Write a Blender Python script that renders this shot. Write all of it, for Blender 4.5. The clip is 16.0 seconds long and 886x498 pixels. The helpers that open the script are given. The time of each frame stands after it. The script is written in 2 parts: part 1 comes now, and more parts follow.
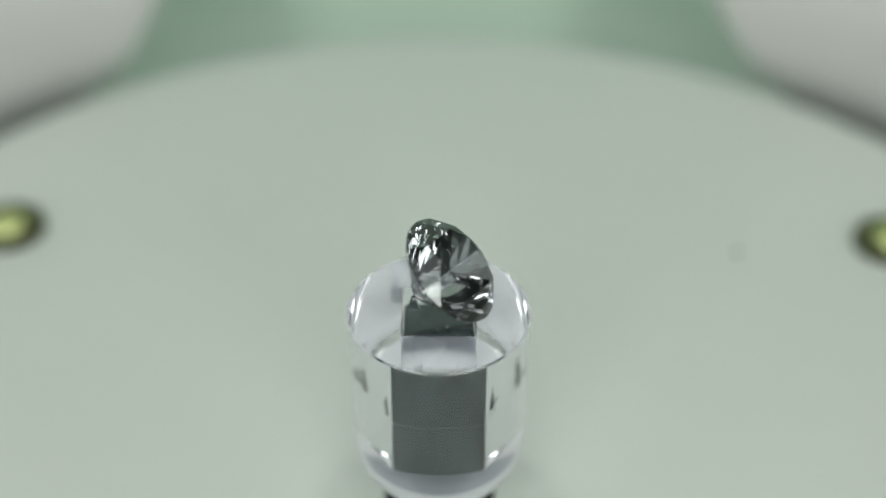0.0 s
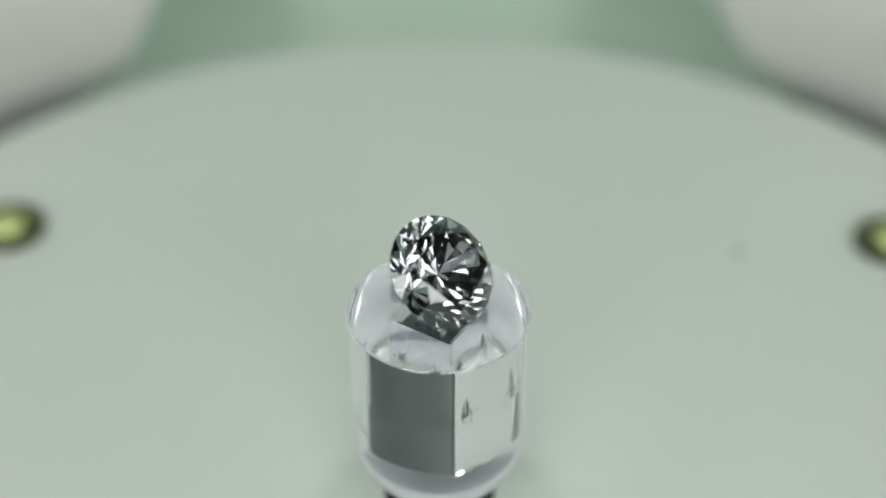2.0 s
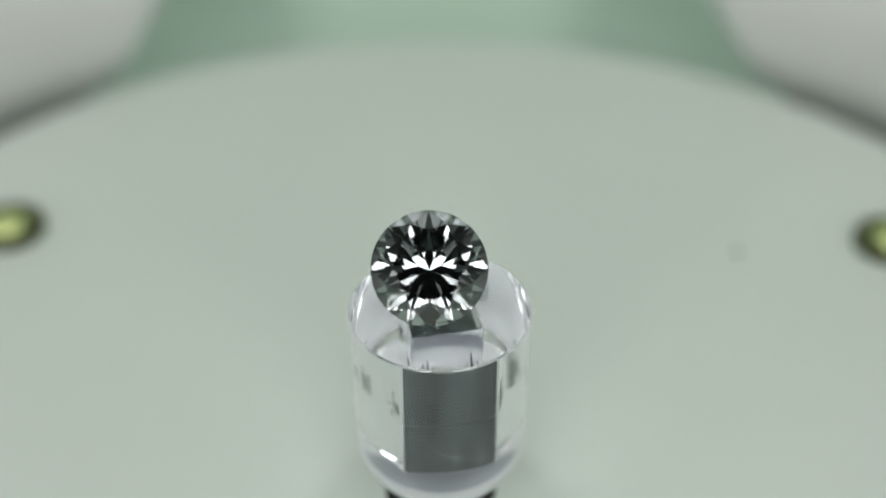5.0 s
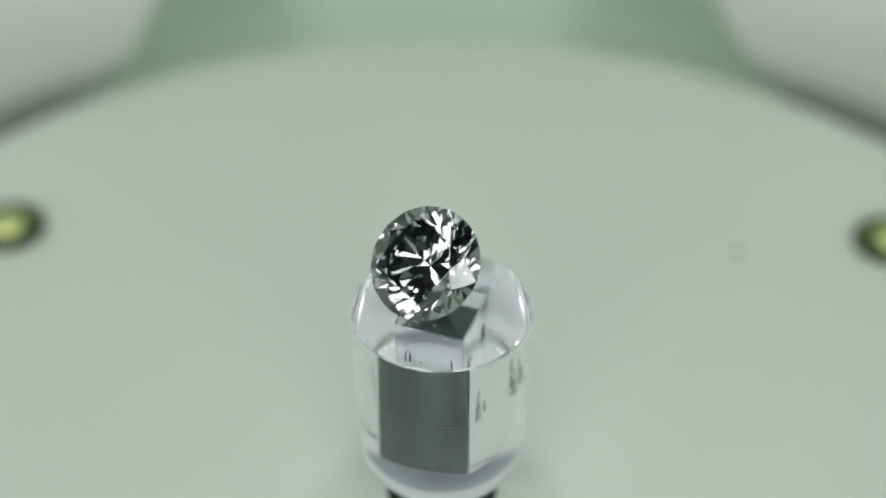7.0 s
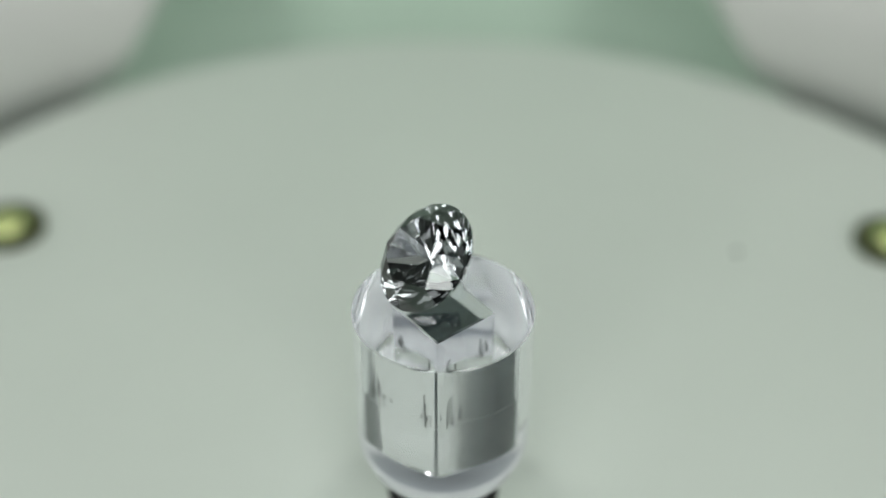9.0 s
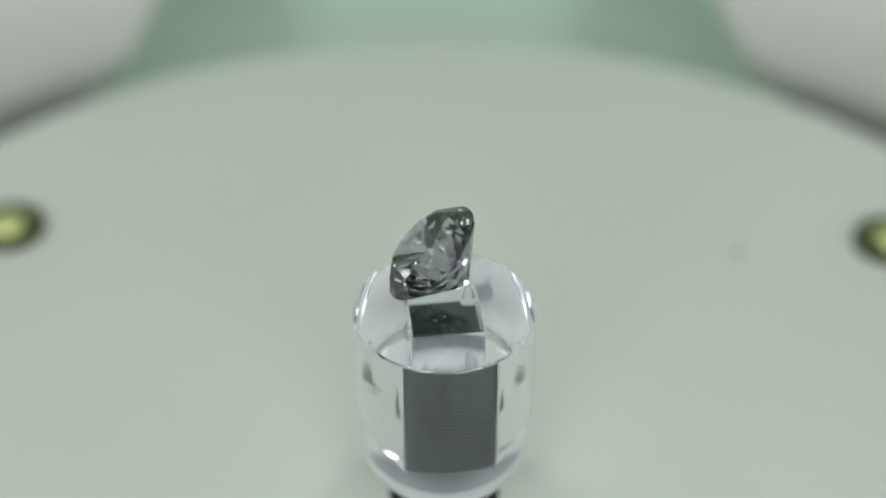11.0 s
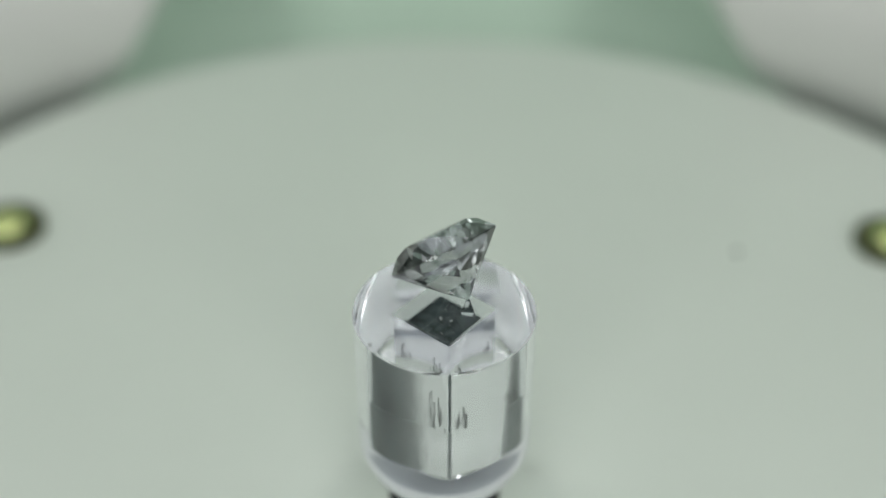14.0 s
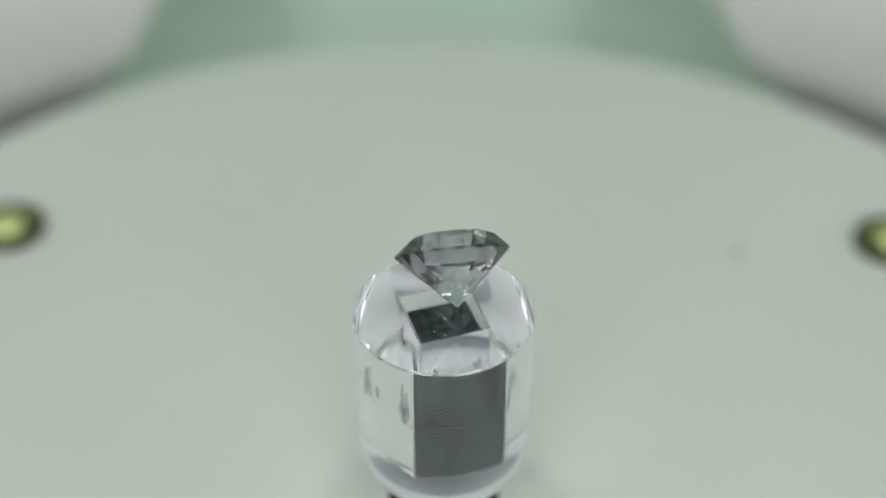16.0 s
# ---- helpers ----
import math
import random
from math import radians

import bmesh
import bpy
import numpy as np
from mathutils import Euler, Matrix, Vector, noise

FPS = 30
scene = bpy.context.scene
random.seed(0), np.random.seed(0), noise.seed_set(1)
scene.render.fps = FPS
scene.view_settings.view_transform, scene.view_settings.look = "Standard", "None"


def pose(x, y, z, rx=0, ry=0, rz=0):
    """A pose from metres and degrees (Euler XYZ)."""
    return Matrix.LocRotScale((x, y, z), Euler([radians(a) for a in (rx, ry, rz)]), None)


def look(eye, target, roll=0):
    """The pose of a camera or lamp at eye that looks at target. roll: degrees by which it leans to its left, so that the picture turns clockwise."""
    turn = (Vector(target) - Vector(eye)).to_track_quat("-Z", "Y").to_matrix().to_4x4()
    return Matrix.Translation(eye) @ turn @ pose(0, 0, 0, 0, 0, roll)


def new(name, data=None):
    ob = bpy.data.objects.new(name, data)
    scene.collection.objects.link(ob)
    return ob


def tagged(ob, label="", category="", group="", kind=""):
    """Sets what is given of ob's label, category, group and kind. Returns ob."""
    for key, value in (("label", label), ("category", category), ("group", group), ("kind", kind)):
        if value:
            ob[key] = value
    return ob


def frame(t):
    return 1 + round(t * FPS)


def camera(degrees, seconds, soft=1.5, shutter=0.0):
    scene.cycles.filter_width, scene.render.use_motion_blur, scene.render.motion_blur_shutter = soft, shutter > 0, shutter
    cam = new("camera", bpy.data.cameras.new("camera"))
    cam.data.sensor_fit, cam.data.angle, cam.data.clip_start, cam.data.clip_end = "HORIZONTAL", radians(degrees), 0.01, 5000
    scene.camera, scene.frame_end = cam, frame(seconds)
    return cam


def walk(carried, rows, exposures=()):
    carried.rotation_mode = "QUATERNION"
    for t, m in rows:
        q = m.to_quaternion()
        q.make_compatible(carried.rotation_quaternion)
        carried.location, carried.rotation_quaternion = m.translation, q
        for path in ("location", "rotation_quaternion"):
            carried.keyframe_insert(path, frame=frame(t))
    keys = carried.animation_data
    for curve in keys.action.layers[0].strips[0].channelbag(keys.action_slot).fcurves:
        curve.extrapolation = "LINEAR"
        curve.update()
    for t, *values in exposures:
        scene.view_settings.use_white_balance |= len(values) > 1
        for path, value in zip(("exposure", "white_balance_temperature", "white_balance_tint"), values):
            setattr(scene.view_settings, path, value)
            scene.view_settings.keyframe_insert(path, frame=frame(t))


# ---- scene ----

MM = 0.001
cam = camera(37.84, 16.0, soft=1.6)
EYE = pose(0.000076, -0.05814, 0.06314, 90 - 38.344, 0, 0)
walk(cam, [(0.0, EYE), (16.0, EYE)])
cam.data.dof.use_dof = True
cam.data.dof.focus_distance = 0.0752
cam.data.dof.aperture_fstop = 12.5

# ---- world, lamps, exposure ----
world = bpy.data.worlds.new("dim_room")
world.use_nodes = True
world.node_tree.nodes["Background"].inputs[0].default_value = (0.6, 0.7, 0.65, 1)
world.node_tree.nodes["Background"].inputs[1].default_value = 0.05
scene.world = world
scene.view_settings.exposure = 0.0


def area_lamp(name, eye, target, sx, sy, watts, colour=(1.0, 1.0, 1.0)):
    data = bpy.data.lights.new(name, "AREA")
    data.shape, data.size, data.size_y = "RECTANGLE", sx, sy
    data.energy, data.color = watts, colour
    ob = new(name, data)
    ob.matrix_world = look(eye, target)
    return ob


area_lamp("ceiling_lamp_west", (-0.065, -0.03, 0.212), (-0.02, 0.1, 0), 0.09, 0.06, 0.011, (0.95, 1.0, 0.96))
area_lamp("ceiling_lamp_east", (0.065, -0.03, 0.212), (0.02, 0.1, 0), 0.09, 0.06, 0.011, (0.95, 1.0, 0.96))
area_lamp("side_lamp_west", (-0.085, -0.165, 0.105), (0, 0.03, 0), 0.11, 0.085, 0.15, (0.96, 1.0, 0.96))
area_lamp("side_lamp_east", (0.085, -0.165, 0.105), (0, 0.03, 0), 0.11, 0.085, 0.15, (0.96, 1.0, 0.96))
# Unseen fill lights, added to lift the far disc, panels and back board.
area_lamp("fill_light_west", (-0.11, 0.05, 0.14), (-0.02, 0.11, 0), 0.05, 0.05, 0.071, (0.97, 1.0, 0.95))
area_lamp("fill_light_east", (0.11, 0.05, 0.14), (0.02, 0.11, 0), 0.05, 0.05, 0.071, (0.97, 1.0, 0.95))


# ---- materials ----
def material(name):
    m = bpy.data.materials.new(name)
    m.use_nodes = True
    return m, m.node_tree.nodes, m.node_tree.links


def painted(name, colour, rough=0.5, vary=0.08, scale=120.0, fine=3000.0, bump=0.02, metal=0.0, spec=0.5, stretch=(1, 1, 1), edge=0.5):
    """A surface with blotches at one scale, and grain with relief at a finer one."""
    m, n, k = material(name)
    b = n["Principled BSDF"]
    co = n.new("ShaderNodeTexCoord")
    big, small = n.new("ShaderNodeTexNoise"), n.new("ShaderNodeTexNoise")
    big.inputs["Scale"].default_value, small.inputs["Scale"].default_value = scale, fine
    big.inputs["Detail"].default_value = 4
    size = n.new("ShaderNodeMapping")
    size.inputs["Scale"].default_value = stretch
    k.new(co.outputs["Object"], size.inputs["Vector"])
    for t in (big, small):
        k.new(size.outputs["Vector"], t.inputs["Vector"])
    mix = n.new("ShaderNodeMix")
    mix.data_type = "RGBA"
    mix.inputs["A"].default_value = (*[c * (1 - vary) for c in colour], 1)
    mix.inputs["B"].default_value = (*[min(1, c * (1 + vary)) for c in colour], 1)
    spread = n.new("ShaderNodeMapRange")
    spread.inputs["From Min"].default_value, spread.inputs["From Max"].default_value = 0.5 - edge, 0.5 + edge
    k.new(big.outputs["Fac"], spread.inputs["Value"])
    k.new(spread.outputs["Result"], mix.inputs["Factor"])
    k.new(mix.outputs["Result"], b.inputs["Base Color"])
    ramp = n.new("ShaderNodeMapRange")
    ramp.inputs["To Min"].default_value, ramp.inputs["To Max"].default_value = max(0, rough - 0.1), rough + 0.1
    k.new(small.outputs["Fac"], ramp.inputs["Value"])
    k.new(ramp.outputs["Result"], b.inputs["Roughness"])
    if bump:
        bp = n.new("ShaderNodeBump")
        bp.inputs["Strength"].default_value, bp.inputs["Distance"].default_value = bump, 0.0001
        k.new(small.outputs["Fac"], bp.inputs["Height"])
        k.new(bp.outputs["Normal"], b.inputs["Normal"])
    b.inputs["Metallic"].default_value = metal
    b.inputs["Specular IOR Level"].default_value = spec
    return m


def clear_solid(name, ior):
    m, n, k = material(name)
    n.remove(n["Principled BSDF"])
    g = n.new("ShaderNodeBsdfGlass")
    g.inputs["IOR"].default_value, g.inputs["Roughness"].default_value = ior, 0.0
    g.inputs["Color"].default_value = (0.985, 0.985, 1.0, 1)
    k.new(g.outputs[0], n["Material Output"].inputs["Surface"])
    return m


def brilliant_crystal():
    m, n, k = material("brilliant_crystal")
    n.remove(n["Principled BSDF"])
    g = n.new("ShaderNodeBsdfGlass")
    g.inputs["IOR"].default_value, g.inputs["Roughness"].default_value = 2.1, 0.0
    g.inputs["Color"].default_value = (0.795, 0.803, 0.813, 1)
    k.new(g.outputs[0], n["Material Output"].inputs["Surface"])
    return m


DISC = painted("matt_white_disc", (0.705, 0.755, 0.705), 0.45, 0.03, 60, 2500, 0.02)
MINT = painted("mint_green_board", (0.56, 0.69, 0.595), 0.6, 0.04, 40, 1500, 0.03)
PANEL = painted("pale_grey_plastic", (0.62, 0.625, 0.605), 0.5, 0.06, 50, 1800, 0.03)
WALL = painted("grey_box_lining", (0.12, 0.13, 0.125), 0.6, 0.04, 30, 1200, 0.03)
DARK_WALL = painted("dark_grey_front_board", (0.018, 0.02, 0.02), 0.7, 0.1, 30, 1200, 0.03)
BLACK = painted("black_rubber", (0.008, 0.009, 0.009), 0.7, 0.2, 300, 4000, 0.05)
# Grey for the shade along the panel foot, and for the hairline scratch.
SHADE_AND_SCRATCH = painted("shade_and_scratch_grey", (0.4, 0.41, 0.39), 0.6, 0.1, 100, 2000, 0.03)
GUNMETAL = painted("dark_grey_peg", (0.022, 0.03, 0.03), 0.75, 0.55, 1100, 2500, 0.0, spec=0.08, stretch=(1.6, 1.6, 0.12), edge=0.14)
# White for the ring that brightens the acrylic base, and for dust grains.
PAD_AND_DUST = painted("white_pad_and_dust", (0.56, 0.585, 0.59), 0.6, 0.05, 300, 1500, 0.0)
# Grey that stands for the shaft's dim reflection in the acrylic.
ARC_GREY = painted("dark_arc_grey", (0.32, 0.345, 0.375), 0.6, 0.1, 300, 1500, 0.0)
SCUFF = painted("dark_scuff", (0.02, 0.022, 0.022), 0.7, 0.2, 500, 6000, 0.0)
BRASS = painted("polished_brass", (0.66, 0.72, 0.33), 0.3, 0.1, 400, 5000, 0.02, metal=1.0)
OLIVE = painted("olive_black_collar", (0.07, 0.08, 0.03), 0.5, 0.2, 400, 5000, 0.05)
ACRYLIC = clear_solid("clear_acrylic", 1.49)
GEL = clear_solid("clear_gel", 1.08)
CRYSTAL = brilliant_crystal()


# ---- building helpers ----
def mesh_of(name, bm, mat):
    bmesh.ops.recalc_face_normals(bm, faces=bm.faces)
    me = bpy.data.meshes.new(name)
    bm.to_mesh(me)
    bm.free()
    me.materials.append(mat)
    return me


def part(name, bm, mat, parent=None, label=""):
    ob = new(name, mesh_of(name, bm, mat))
    ob.parent = parent
    return tagged(ob, label=label)


def thing(name, label, category, at=None, group="", kind=""):
    ob = new(name)
    ob.empty_display_size = 0.005
    if at is not None:
        ob.matrix_world = at
    return tagged(ob, label, category, group, kind)


def lathe(profile, n=96, smooth=True, sharp=25):
    """Revolves (radius, height) pairs in millimetres about z; a radius of 0 closes the end."""
    bm = bmesh.new()
    rings = []
    for r, z in profile:
        if r == 0:
            rings.append([bm.verts.new((0, 0, z * MM))])
        else:
            rings.append([bm.verts.new((r * MM * math.cos(2 * math.pi * i / n), r * MM * math.sin(2 * math.pi * i / n), z * MM)) for i in range(n)])
    for a, b in zip(rings, rings[1:]):
        for i in range(n):
            j = (i + 1) % n
            quad = [a[i % len(a)], a[j % len(a)], b[j % len(b)], b[i % len(b)]]
            bm.faces.new(list(dict.fromkeys(quad)))
    bmesh.ops.recalc_face_normals(bm, faces=bm.faces)
    for f in bm.faces:
        f.smooth = smooth
    for e in bm.edges:
        if len(e.link_faces) == 2 and e.calc_face_angle(0) > radians(sharp):
            e.smooth = False
    return bm


def box(x0, x1, y0, y1, z0, z1, bevel=0.0):
    bm = bmesh.new()
    bmesh.ops.create_cube(bm, size=1, matrix=Matrix.Translation(((x0 + x1) / 2 * MM, (y0 + y1) / 2 * MM, (z0 + z1) / 2 * MM)) @ Matrix.Diagonal(((x1 - x0) * MM, (y1 - y0) * MM, (z1 - z0) * MM, 1)))
    if bevel:
        bmesh.ops.bevel(bm, geom=bm.edges[:], offset=bevel * MM, segments=2, profile=0.5, affect="EDGES")
    return bm


# ---- the box round the stage ----
FLOOR_Z, DISC_Z = -8.0, -3.4
tagged(part("floor", box(-130, 130, -220, 150, FLOOR_Z - 3, FLOOR_Z), MINT), "mint green board under the white disc", "floor", kind="structure")
tagged(part("wall_back", box(-130, 130, 150, 153, FLOOR_Z - 3, 223), MINT), "mint green back board of the light box", "wall", kind="structure")
# Side, front and top boards are unseen, added dark to blacken the stone's reflections.
tagged(part("wall_west", box(-133, -130, -220, 153, FLOOR_Z - 3, 223), WALL), "unseen grey side board closing the box", "wall", kind="structure")
tagged(part("wall_east", box(130, 133, -220, 153, FLOOR_Z - 3, 223), WALL), "unseen grey side board closing the box", "wall", kind="structure")
tagged(part("wall_front", box(-133, 133, -223, -220, FLOOR_Z - 3, 223), DARK_WALL), "unseen dark grey board closing the front of the box", "wall", kind="structure")
tagged(part("ceiling", box(-133, 133, -223, 153, 223, 226), DARK_WALL), "unseen dark grey board closing the box over the stage", "ceiling", kind="structure")

# ---- the disc ----
DISC_R, DISC_X, DISC_Y = 54.3, -0.5, 7.5
disc = thing("display_disc", "large matt white round display disc", "display stand", pose(DISC_X * MM, DISC_Y * MM, DISC_Z * MM))
part("plate", lathe([(0, 0.0), (DISC_R - 0.8, 0.0), (DISC_R - 0.25, -0.22), (DISC_R, -0.8), (DISC_R, -2.6), (DISC_R - 0.5, -3.0), (0, -3.0)], 160), DISC, disc)
part("foot_ring", lathe([(30, -3.0), (34, -3.0), (34, FLOOR_Z - DISC_Z), (30, FLOOR_Z - DISC_Z), (30, -3.0)], 96), BLACK, disc)


# ---- curved panels round the back of the disc ----
def swept(sign, name, prof, mat, parent):
    """Sweeps a profile round the disc; the end at the back leans over towards the middle."""
    bm = bmesh.new()
    rows = []
    for i in range(49):
        u = i / 48
        row = []
        for p, z in prof:
            a = radians(126 - 0.75 * z * (1 - u) ** 3 + 80 * u)
            r = DISC_R + 1.0 + 4.0 * u + 3.0 * max(0, 1 - u / 0.03) ** 2 + p
            row.append(bm.verts.new(((DISC_X + sign * r * math.cos(a)) * MM, (DISC_Y + r * math.sin(a)) * MM, (FLOOR_Z + z) * MM)))
        rows.append(row)
    for a, b in zip(rows, rows[1:]):
        for i in range(len(prof)):
            j = (i + 1) % len(prof)
            bm.faces.new((a[i], a[j], b[j], b[i])).smooth = True
    bm.faces.new(rows[0]), bm.faces.new(rows[-1])
    bmesh.ops.recalc_face_normals(bm, faces=bm.faces)
    for e in bm.edges:
        if len(e.link_faces) == 2 and e.calc_face_angle(0) > radians(40):
            e.smooth = False
    return part(name, bm, mat, parent)


def curved_panel(sign):
    """A wall of pale plastic round the disc: upright at its foot, then leaning outwards."""
    ob = thing("curved_panel", "pale grey plastic curved wall panel, its foot coloured darker for shade", "panel", group="panels round the disc")
    swept(sign, "shell", [(3.0, 2.6), (1.4, 4.2), (0.5, 6.4), (0.2, 9.0), (0.4, 11.4), (1.2, 13.6), (3.2, 15.6), (7.0, 17.4), (12, 18.6), (26, 19.0), (27, 2.6)], PANEL, ob)
    # Darker strip under the shell: contact shade put into the colour.
    swept(sign, "shaded_foot", [(4.0, 0), (4.0, 2.6), (24, 2.6), (24, 0)], SHADE_AND_SCRATCH, ob)
    return ob


curved_panel(1)
curved_panel(-1)


# ---- brass studs on the disc ----
def stud(x, y):
    ob = thing("stud", "small domed brass stud with a dark collar on the disc", "stud", pose(x * MM, y * MM, DISC_Z * MM), "studs on the disc")
    part("collar", lathe([(1.8, 0.0), (2.95, 0.0), (2.95, 0.7), (2.8, 0.9), (2.3, 0.9), (1.85, 0.45), (1.8, 0.0)], 48), OLIVE, ob, "olive black round collar")
    part("dome", lathe([(0, 1.75), (0.5, 1.7), (0.95, 1.52), (1.3, 1.3), (1.6, 0.95), (1.75, 0.6), (1.79, 0.0), (0, 0.0)], 48), BRASS, ob, "polished brass dome")
    return ob


stud(-36.5, 28.5)
stud(37.3, 26.6)

# ---- spindle, pedestal and stone, all carried round by the spindle ----
BASE, TOP = 2.09, 12.57
APEX = 13.92
SIDE = 4.42
CEIL, PEG_TOP = 12.45, 11.35
FOOT = -1.34
spindle = thing("spindle", "black round turning spindle under the pedestal", "spindle")
part("shaft", lathe([(0, BASE + FOOT - 0.25), (3.0, BASE + FOOT - 0.25), (3.1, BASE + FOOT - 0.35), (3.1, DISC_Z + 0.3), (3.6, DISC_Z + 0.2), (3.7, DISC_Z), (0, DISC_Z)], 64), BLACK, spindle, "black round shaft")
# Added ring: its white stands in for light passing through the acrylic base.
part("bounce_pad", lathe([(2.5, BASE + FOOT + 0.04), (4.85, BASE + FOOT + 0.04), (4.9, BASE + FOOT), (4.9, BASE + FOOT - 0.25), (2.5, BASE + FOOT - 0.25), (2.5, BASE + FOOT + 0.04)], 96), PAD_AND_DUST, spindle, "thin white ring added to brighten the acrylic base")
# Added disc: puts the dark mirrored arc into the acrylic as a colour.
part("arc_disc", lathe([(0, BASE + FOOT + 0.03), (2.49, BASE + FOOT + 0.03), (2.49, BASE + FOOT - 0.24), (0, BASE + FOOT - 0.24)], 64), ARC_GREY, spindle, "grey disc added for the dark arc mirrored in the acrylic")


def square_peg(half, z0, z1, corner, chamfer=0.1):
    """A square post with rounded upright corners and a small chamfer round its top."""
    bm = bmesh.new()
    rows = []
    for inset, z in ((0, z0), (0, z1 - chamfer), (chamfer, z1)):
        row = []
        for qx, qy, a0 in ((1, 1, 0), (-1, 1, 90), (-1, -1, 180), (1, -1, 270)):
            for i in range(6):
                a = radians(a0 + 18 * i)
                c, r = half - corner, corner - inset
                row.append(bm.verts.new(((qx * c + r * math.cos(a)) * MM, (qy * c + r * math.sin(a)) * MM, z * MM)))
        rows.append(row)
    for a, b in zip(rows, rows[1:]):
        for i in range(24):
            bm.faces.new((a[i], a[(i + 1) % 24], b[(i + 1) % 24], b[i])).smooth = True
    bm.faces.new(rows[0]), bm.faces.new(rows[-1])
    bmesh.ops.recalc_face_normals(bm, faces=bm.faces)
    for e in bm.edges:
        if e.calc_face_angle(0) > radians(40):
            e.smooth = False
    return bm


pedestal = thing("pedestal", "clear acrylic cylinder pedestal with a square bore and flat top", "pedestal", pose(0, 0, BASE * MM))
H = TOP - BASE
part("core", square_peg(SIDE / 2 - 0.06, 0.3, 4.35, 0.2), GUNMETAL, pedestal, "dark grey square metal core")
part("core_cap", square_peg(SIDE / 2 - 0.1, 4.35, PEG_TOP - BASE, 0.3, 0.22), GUNMETAL, pedestal, "dark grey square metal cap on the core")


def acrylic_body():
    bm = lathe([(0, FOOT), (4.55, FOOT), (4.85, FOOT + 0.1), (5.12, FOOT + 0.4), (5.4, FOOT + 1.0), (5.5, FOOT + 1.5), (5.5, H - 0.11), (5.42, H), (0, H)], 200, sharp=17)
    inner = square_peg(SIDE / 2, 0.3, CEIL - BASE, 0.13, 0.12)
    bmesh.ops.recalc_face_normals(inner, faces=inner.faces)
    bmesh.ops.reverse_faces(inner, faces=inner.faces)
    tmp = bpy.data.meshes.new("bore")
    inner.to_mesh(tmp)
    inner.free()
    bm.from_mesh(tmp)
    bpy.data.meshes.remove(tmp)
    me = bpy.data.meshes.new("body")
    bm.to_mesh(me)
    bm.free()
    me.materials.append(ACRYLIC)
    ob = new("body", me)
    ob.parent = pedestal
    ob.visible_shadow = False
    return tagged(ob, "clear polished acrylic")


acrylic_body()


def scuffs(turn):
    """Upright scratches in two ragged patches on one wall of the bore, thick at the foot and thinning upwards."""
    bm = bmesh.new()
    for side in (-1, 1):
        mid, tall, count = side * random.uniform(1.15, 1.4), random.uniform(1.0, 2.6), random.randint(9, 15)
        for i in range(count):
            off = random.gauss(0, 0.33)
            x = max(-1.9, min(1.9, mid + off))
            w, h = random.uniform(0.008, 0.02), tall * math.exp(-(off / 0.6) ** 2) * random.uniform(0.1, 1.0) + 0.12
            z = 4.35 + random.uniform(0, 0.9)
            y = -SIDE / 2 - 0.03
            m = pose(0, 0, 0, 0, 0, turn) @ Matrix.Translation((x * MM, y * MM, (z + h / 2) * MM)) @ Matrix.Diagonal((w * MM, 0.012 * MM, h * MM, 1))
            bmesh.ops.create_cube(bm, size=1, matrix=m)
        for i in range(16):
            x, z, w = mid + random.gauss(0, 0.25), 4.3 + random.uniform(0, 1.6), random.uniform(0.02, 0.05)
            m = pose(0, 0, 0, 0, 0, turn) @ Matrix.Translation((x * MM, (-SIDE / 2 - 0.03) * MM, z * MM)) @ Matrix.Diagonal((w * MM, 0.012 * MM, w * MM, 1)) @ pose(0, 0, 0, 0, random.uniform(0, 90), 0)
            bmesh.ops.create_cube(bm, size=1, matrix=m)
    return part("scuff_marks", bm, SCUFF, pedestal, "dark upright scratches on the bore wall")


for turn in (0, 90, 180, 270):
    scuffs(turn)


def hairline():
    """A thin curved scratch low on one side of the peg."""
    bm = bmesh.new()
    y, n = -SIDE / 2 + 0.055, 24
    rows = []
    for i in range(n + 1):
        u = i / n
        x, z = -1.35 + 2.9 * u, 1.1 + 2.0 * (1 - u) ** 2
        rows.append([bm.verts.new((x * MM, (y + dy) * MM, (z + dz) * MM)) for dy, dz in ((0.01, -0.012), (0, -0.012), (0, 0.012), (0.01, 0.012))])
    for a, b in zip(rows, rows[1:]):
        for i in range(4):
            bm.faces.new((a[i], a[(i + 1) % 4], b[(i + 1) % 4], b[i]))
    bm.faces.new(rows[0]), bm.faces.new(rows[-1])
    return part("hairline_scratch", bm, SHADE_AND_SCRATCH, pedestal, "fine pale curved scratch")


hairline()

for x, y, r in ((-0.5, 0.1, 0.05), (-0.25, -0.5, 0.06), (0.7, 0.4, 0.04), (0.2, 0.9, 0.035), (-1.1, -0.8, 0.04)):
    grain = part("dust_grain", lathe([(0, r), (r * 0.8, r * 0.5), (r, 0), (r * 0.6, -r * 0.5), (0, -r * 0.6)], 8), PAD_AND_DUST, pedestal, "pale dust grain")
    grain.matrix_local = pose(x * MM, y * MM, (PEG_TOP - BASE + r * 0.6) * MM)

GEM_R, TILT = 3.38, 43.2


CROWN = 38.5


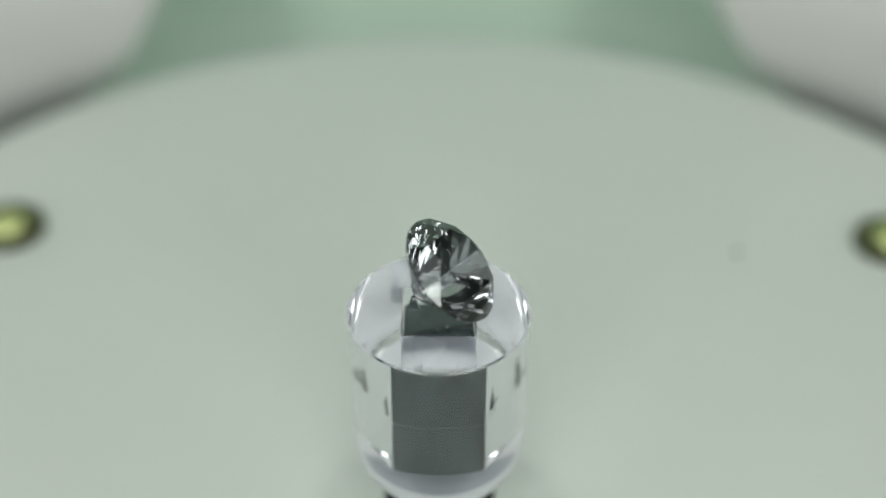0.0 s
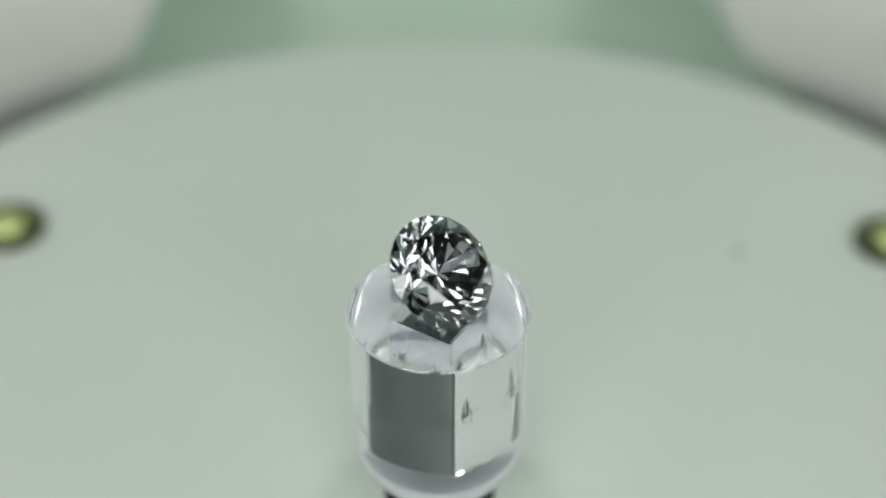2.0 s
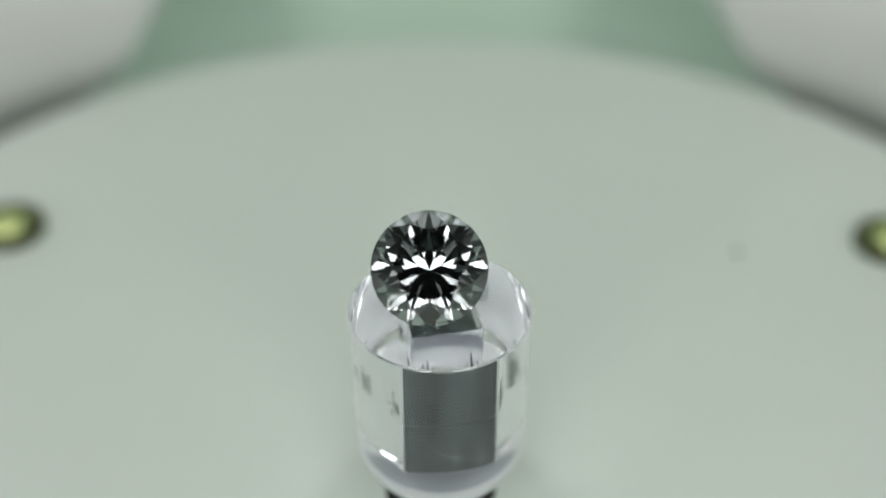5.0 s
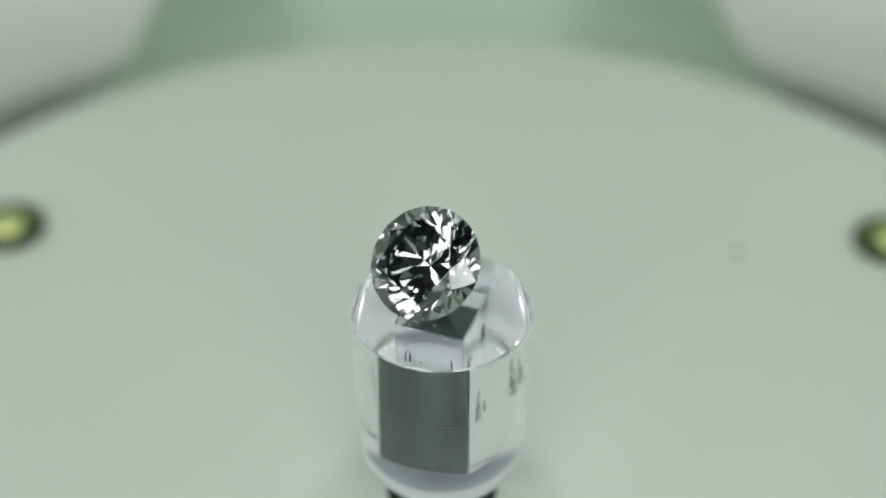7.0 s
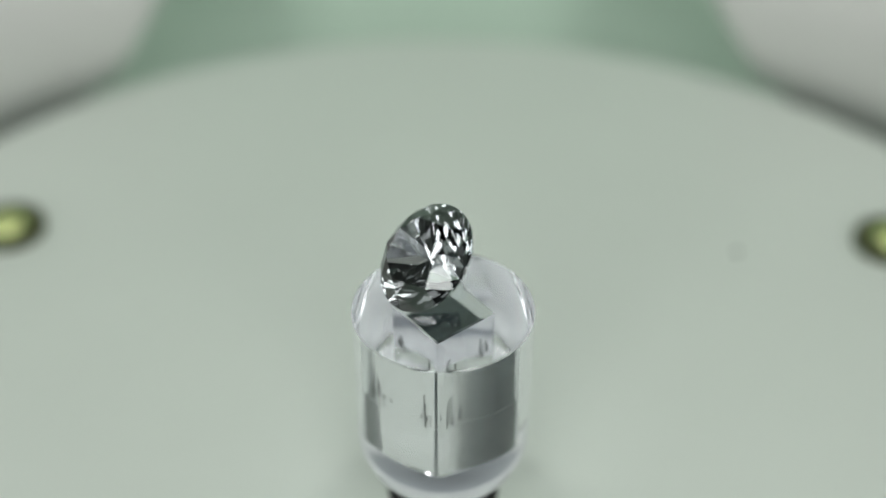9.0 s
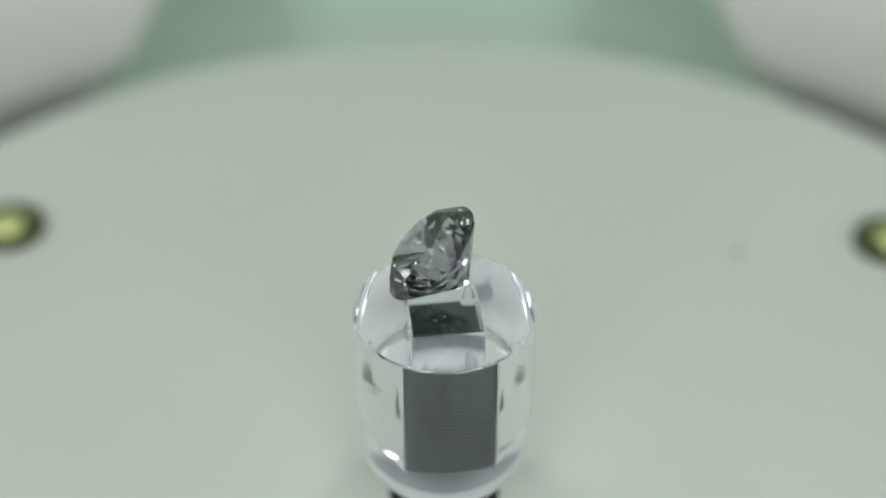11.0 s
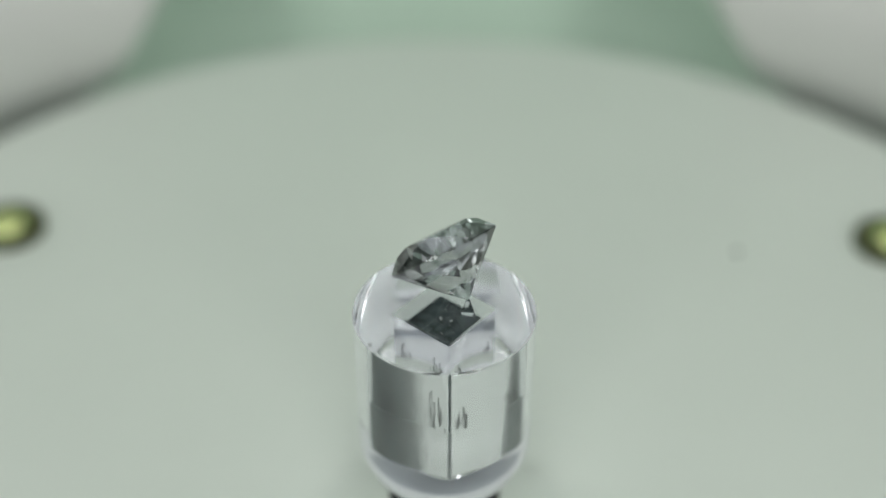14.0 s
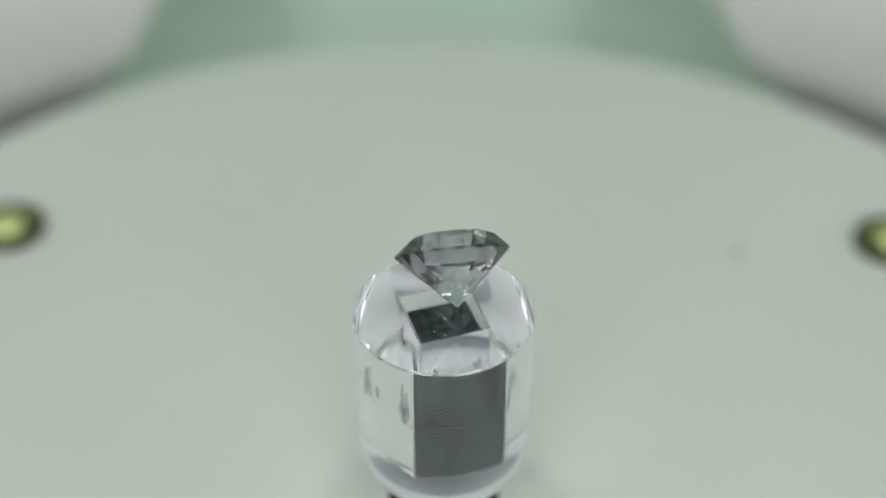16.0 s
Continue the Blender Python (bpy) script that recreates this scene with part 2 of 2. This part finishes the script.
def brilliant():
    """A round brilliant cut of radius 1: a cylinder cut by its 57 facet planes."""
    bm = bmesh.new()
    bmesh.ops.create_cone(bm, cap_ends=True, segments=64, radius1=1, radius2=1, depth=3)
    girdle = 0.045
    crown, table = math.tan(radians(CROWN)), 0.61
    c22, c11 = math.cos(radians(22.5)), math.cos(radians(11.25))
    zt = girdle + (1 - table) * crown
    tip = (table * c22 + 1) / 2
    z_tip = girdle + (1 - tip * c22) * crown
    upper = math.atan((z_tip - girdle) / (c11 * (1 - tip)))
    star = math.atan((zt - z_tip) / (tip - table * c22))
    pav = math.tan(radians(TILT))
    low_tip = 0.23
    lower = math.atan((1 - low_tip * c22) * pav / (c11 * (1 - low_tip)))
    cuts = [(0, 0, 0, zt)]
    for i in range(8):
        cuts += [(45 * i, CROWN, 1, girdle), (45 * i + 22.5, math.degrees(star), table * c22, zt), (45 * i, -TILT, 1, 0)]
        for s in (-11.25, 11.25):
            cuts += [(45 * i + s, math.degrees(upper), c11, girdle), (45 * i + s, -math.degrees(lower), c11, 0)]
    for az, slope, r, z in cuts:
        a, s = radians(az), radians(abs(slope))
        no = Vector((math.sin(s) * math.cos(a), math.sin(s) * math.sin(a), math.cos(s) if slope >= 0 else -math.cos(s)))
        at = Vector((r * math.cos(a), r * math.sin(a), z))
        bmesh.ops.bisect_plane(bm, geom=bm.verts[:] + bm.edges[:] + bm.faces[:], dist=1e-6, plane_co=at, plane_no=no, clear_outer=True)
        rim = [e for e in bm.edges if e.is_boundary]
        if rim:
            bmesh.ops.holes_fill(bm, edges=rim, sides=0)
    bmesh.ops.remove_doubles(bm, verts=bm.verts, dist=1e-4)
    bmesh.ops.scale(bm, vec=(GEM_R * MM,) * 3, verts=bm.verts)
    return bm


gem = tagged(part("gemstone", brilliant(), CRYSTAL), "clear round brilliant-cut gemstone glued by its tip to the acrylic pedestal", "gemstone")


def adhesive(x, y):
    """A small clear cone of gel that holds the tip of the stone over the flat top."""
    rise = APEX - TOP
    ob = part("adhesive", lathe([(0, 0.004), (0.5, 0.004), (0.12, rise - 0.01), (0, rise - 0.01)], 32), GEL, pedestal, "clear cone of soft gel")
    ob.matrix_local = pose(x * MM, y * MM, H * MM)
    ob.visible_shadow = False
    return ob


adhesive(-0.37, 1.49)

# ---- specks ----
speck = part("dust_speck", lathe([(0, 0.0), (0.27, 0.0), (0.23, 0.14), (0.1, 0.2), (0, 0.2)], 10), BLACK)
speck.matrix_world = pose(24.4 * MM, 25.5 * MM, DISC_Z * MM)
tagged(speck, "tiny dark dust speck on the white disc", "dust")

RATE = 15.71


def motions():
    times = [i * 0.25 for i in range(65)]
    spin, stand, stone = [], [], []
    for t in times:
        turn = 45 - RATE * (t - 2.85)
        a = radians(180 - RATE * (t - 1.3))
        spin.append((t, pose(0.176 * MM * math.cos(a), 0.176 * MM * math.sin(a), 0, 0, 0, turn)))
        stand.append((t, pose(0.176 * MM * math.cos(a), 0.176 * MM * math.sin(a), BASE * MM, 0, 0, turn)))
        b = radians(180 - RATE * (t - 7.66))
        lean = pose(0, 0, 0, 0, 0, -90 - RATE * (t - 5.063)) @ pose(0, 0, 0, 0, TILT, 0)
        z = (APEX + GEM_R * math.sin(radians(TILT)) - 0.01) * MM
        stone.append((t, Matrix.Translation((0.947 * MM * math.cos(b), 0.947 * MM * math.sin(b), z)) @ lean))
    walk(spindle, spin)
    walk(pedestal, stand)
    walk(gem, stone)


motions()
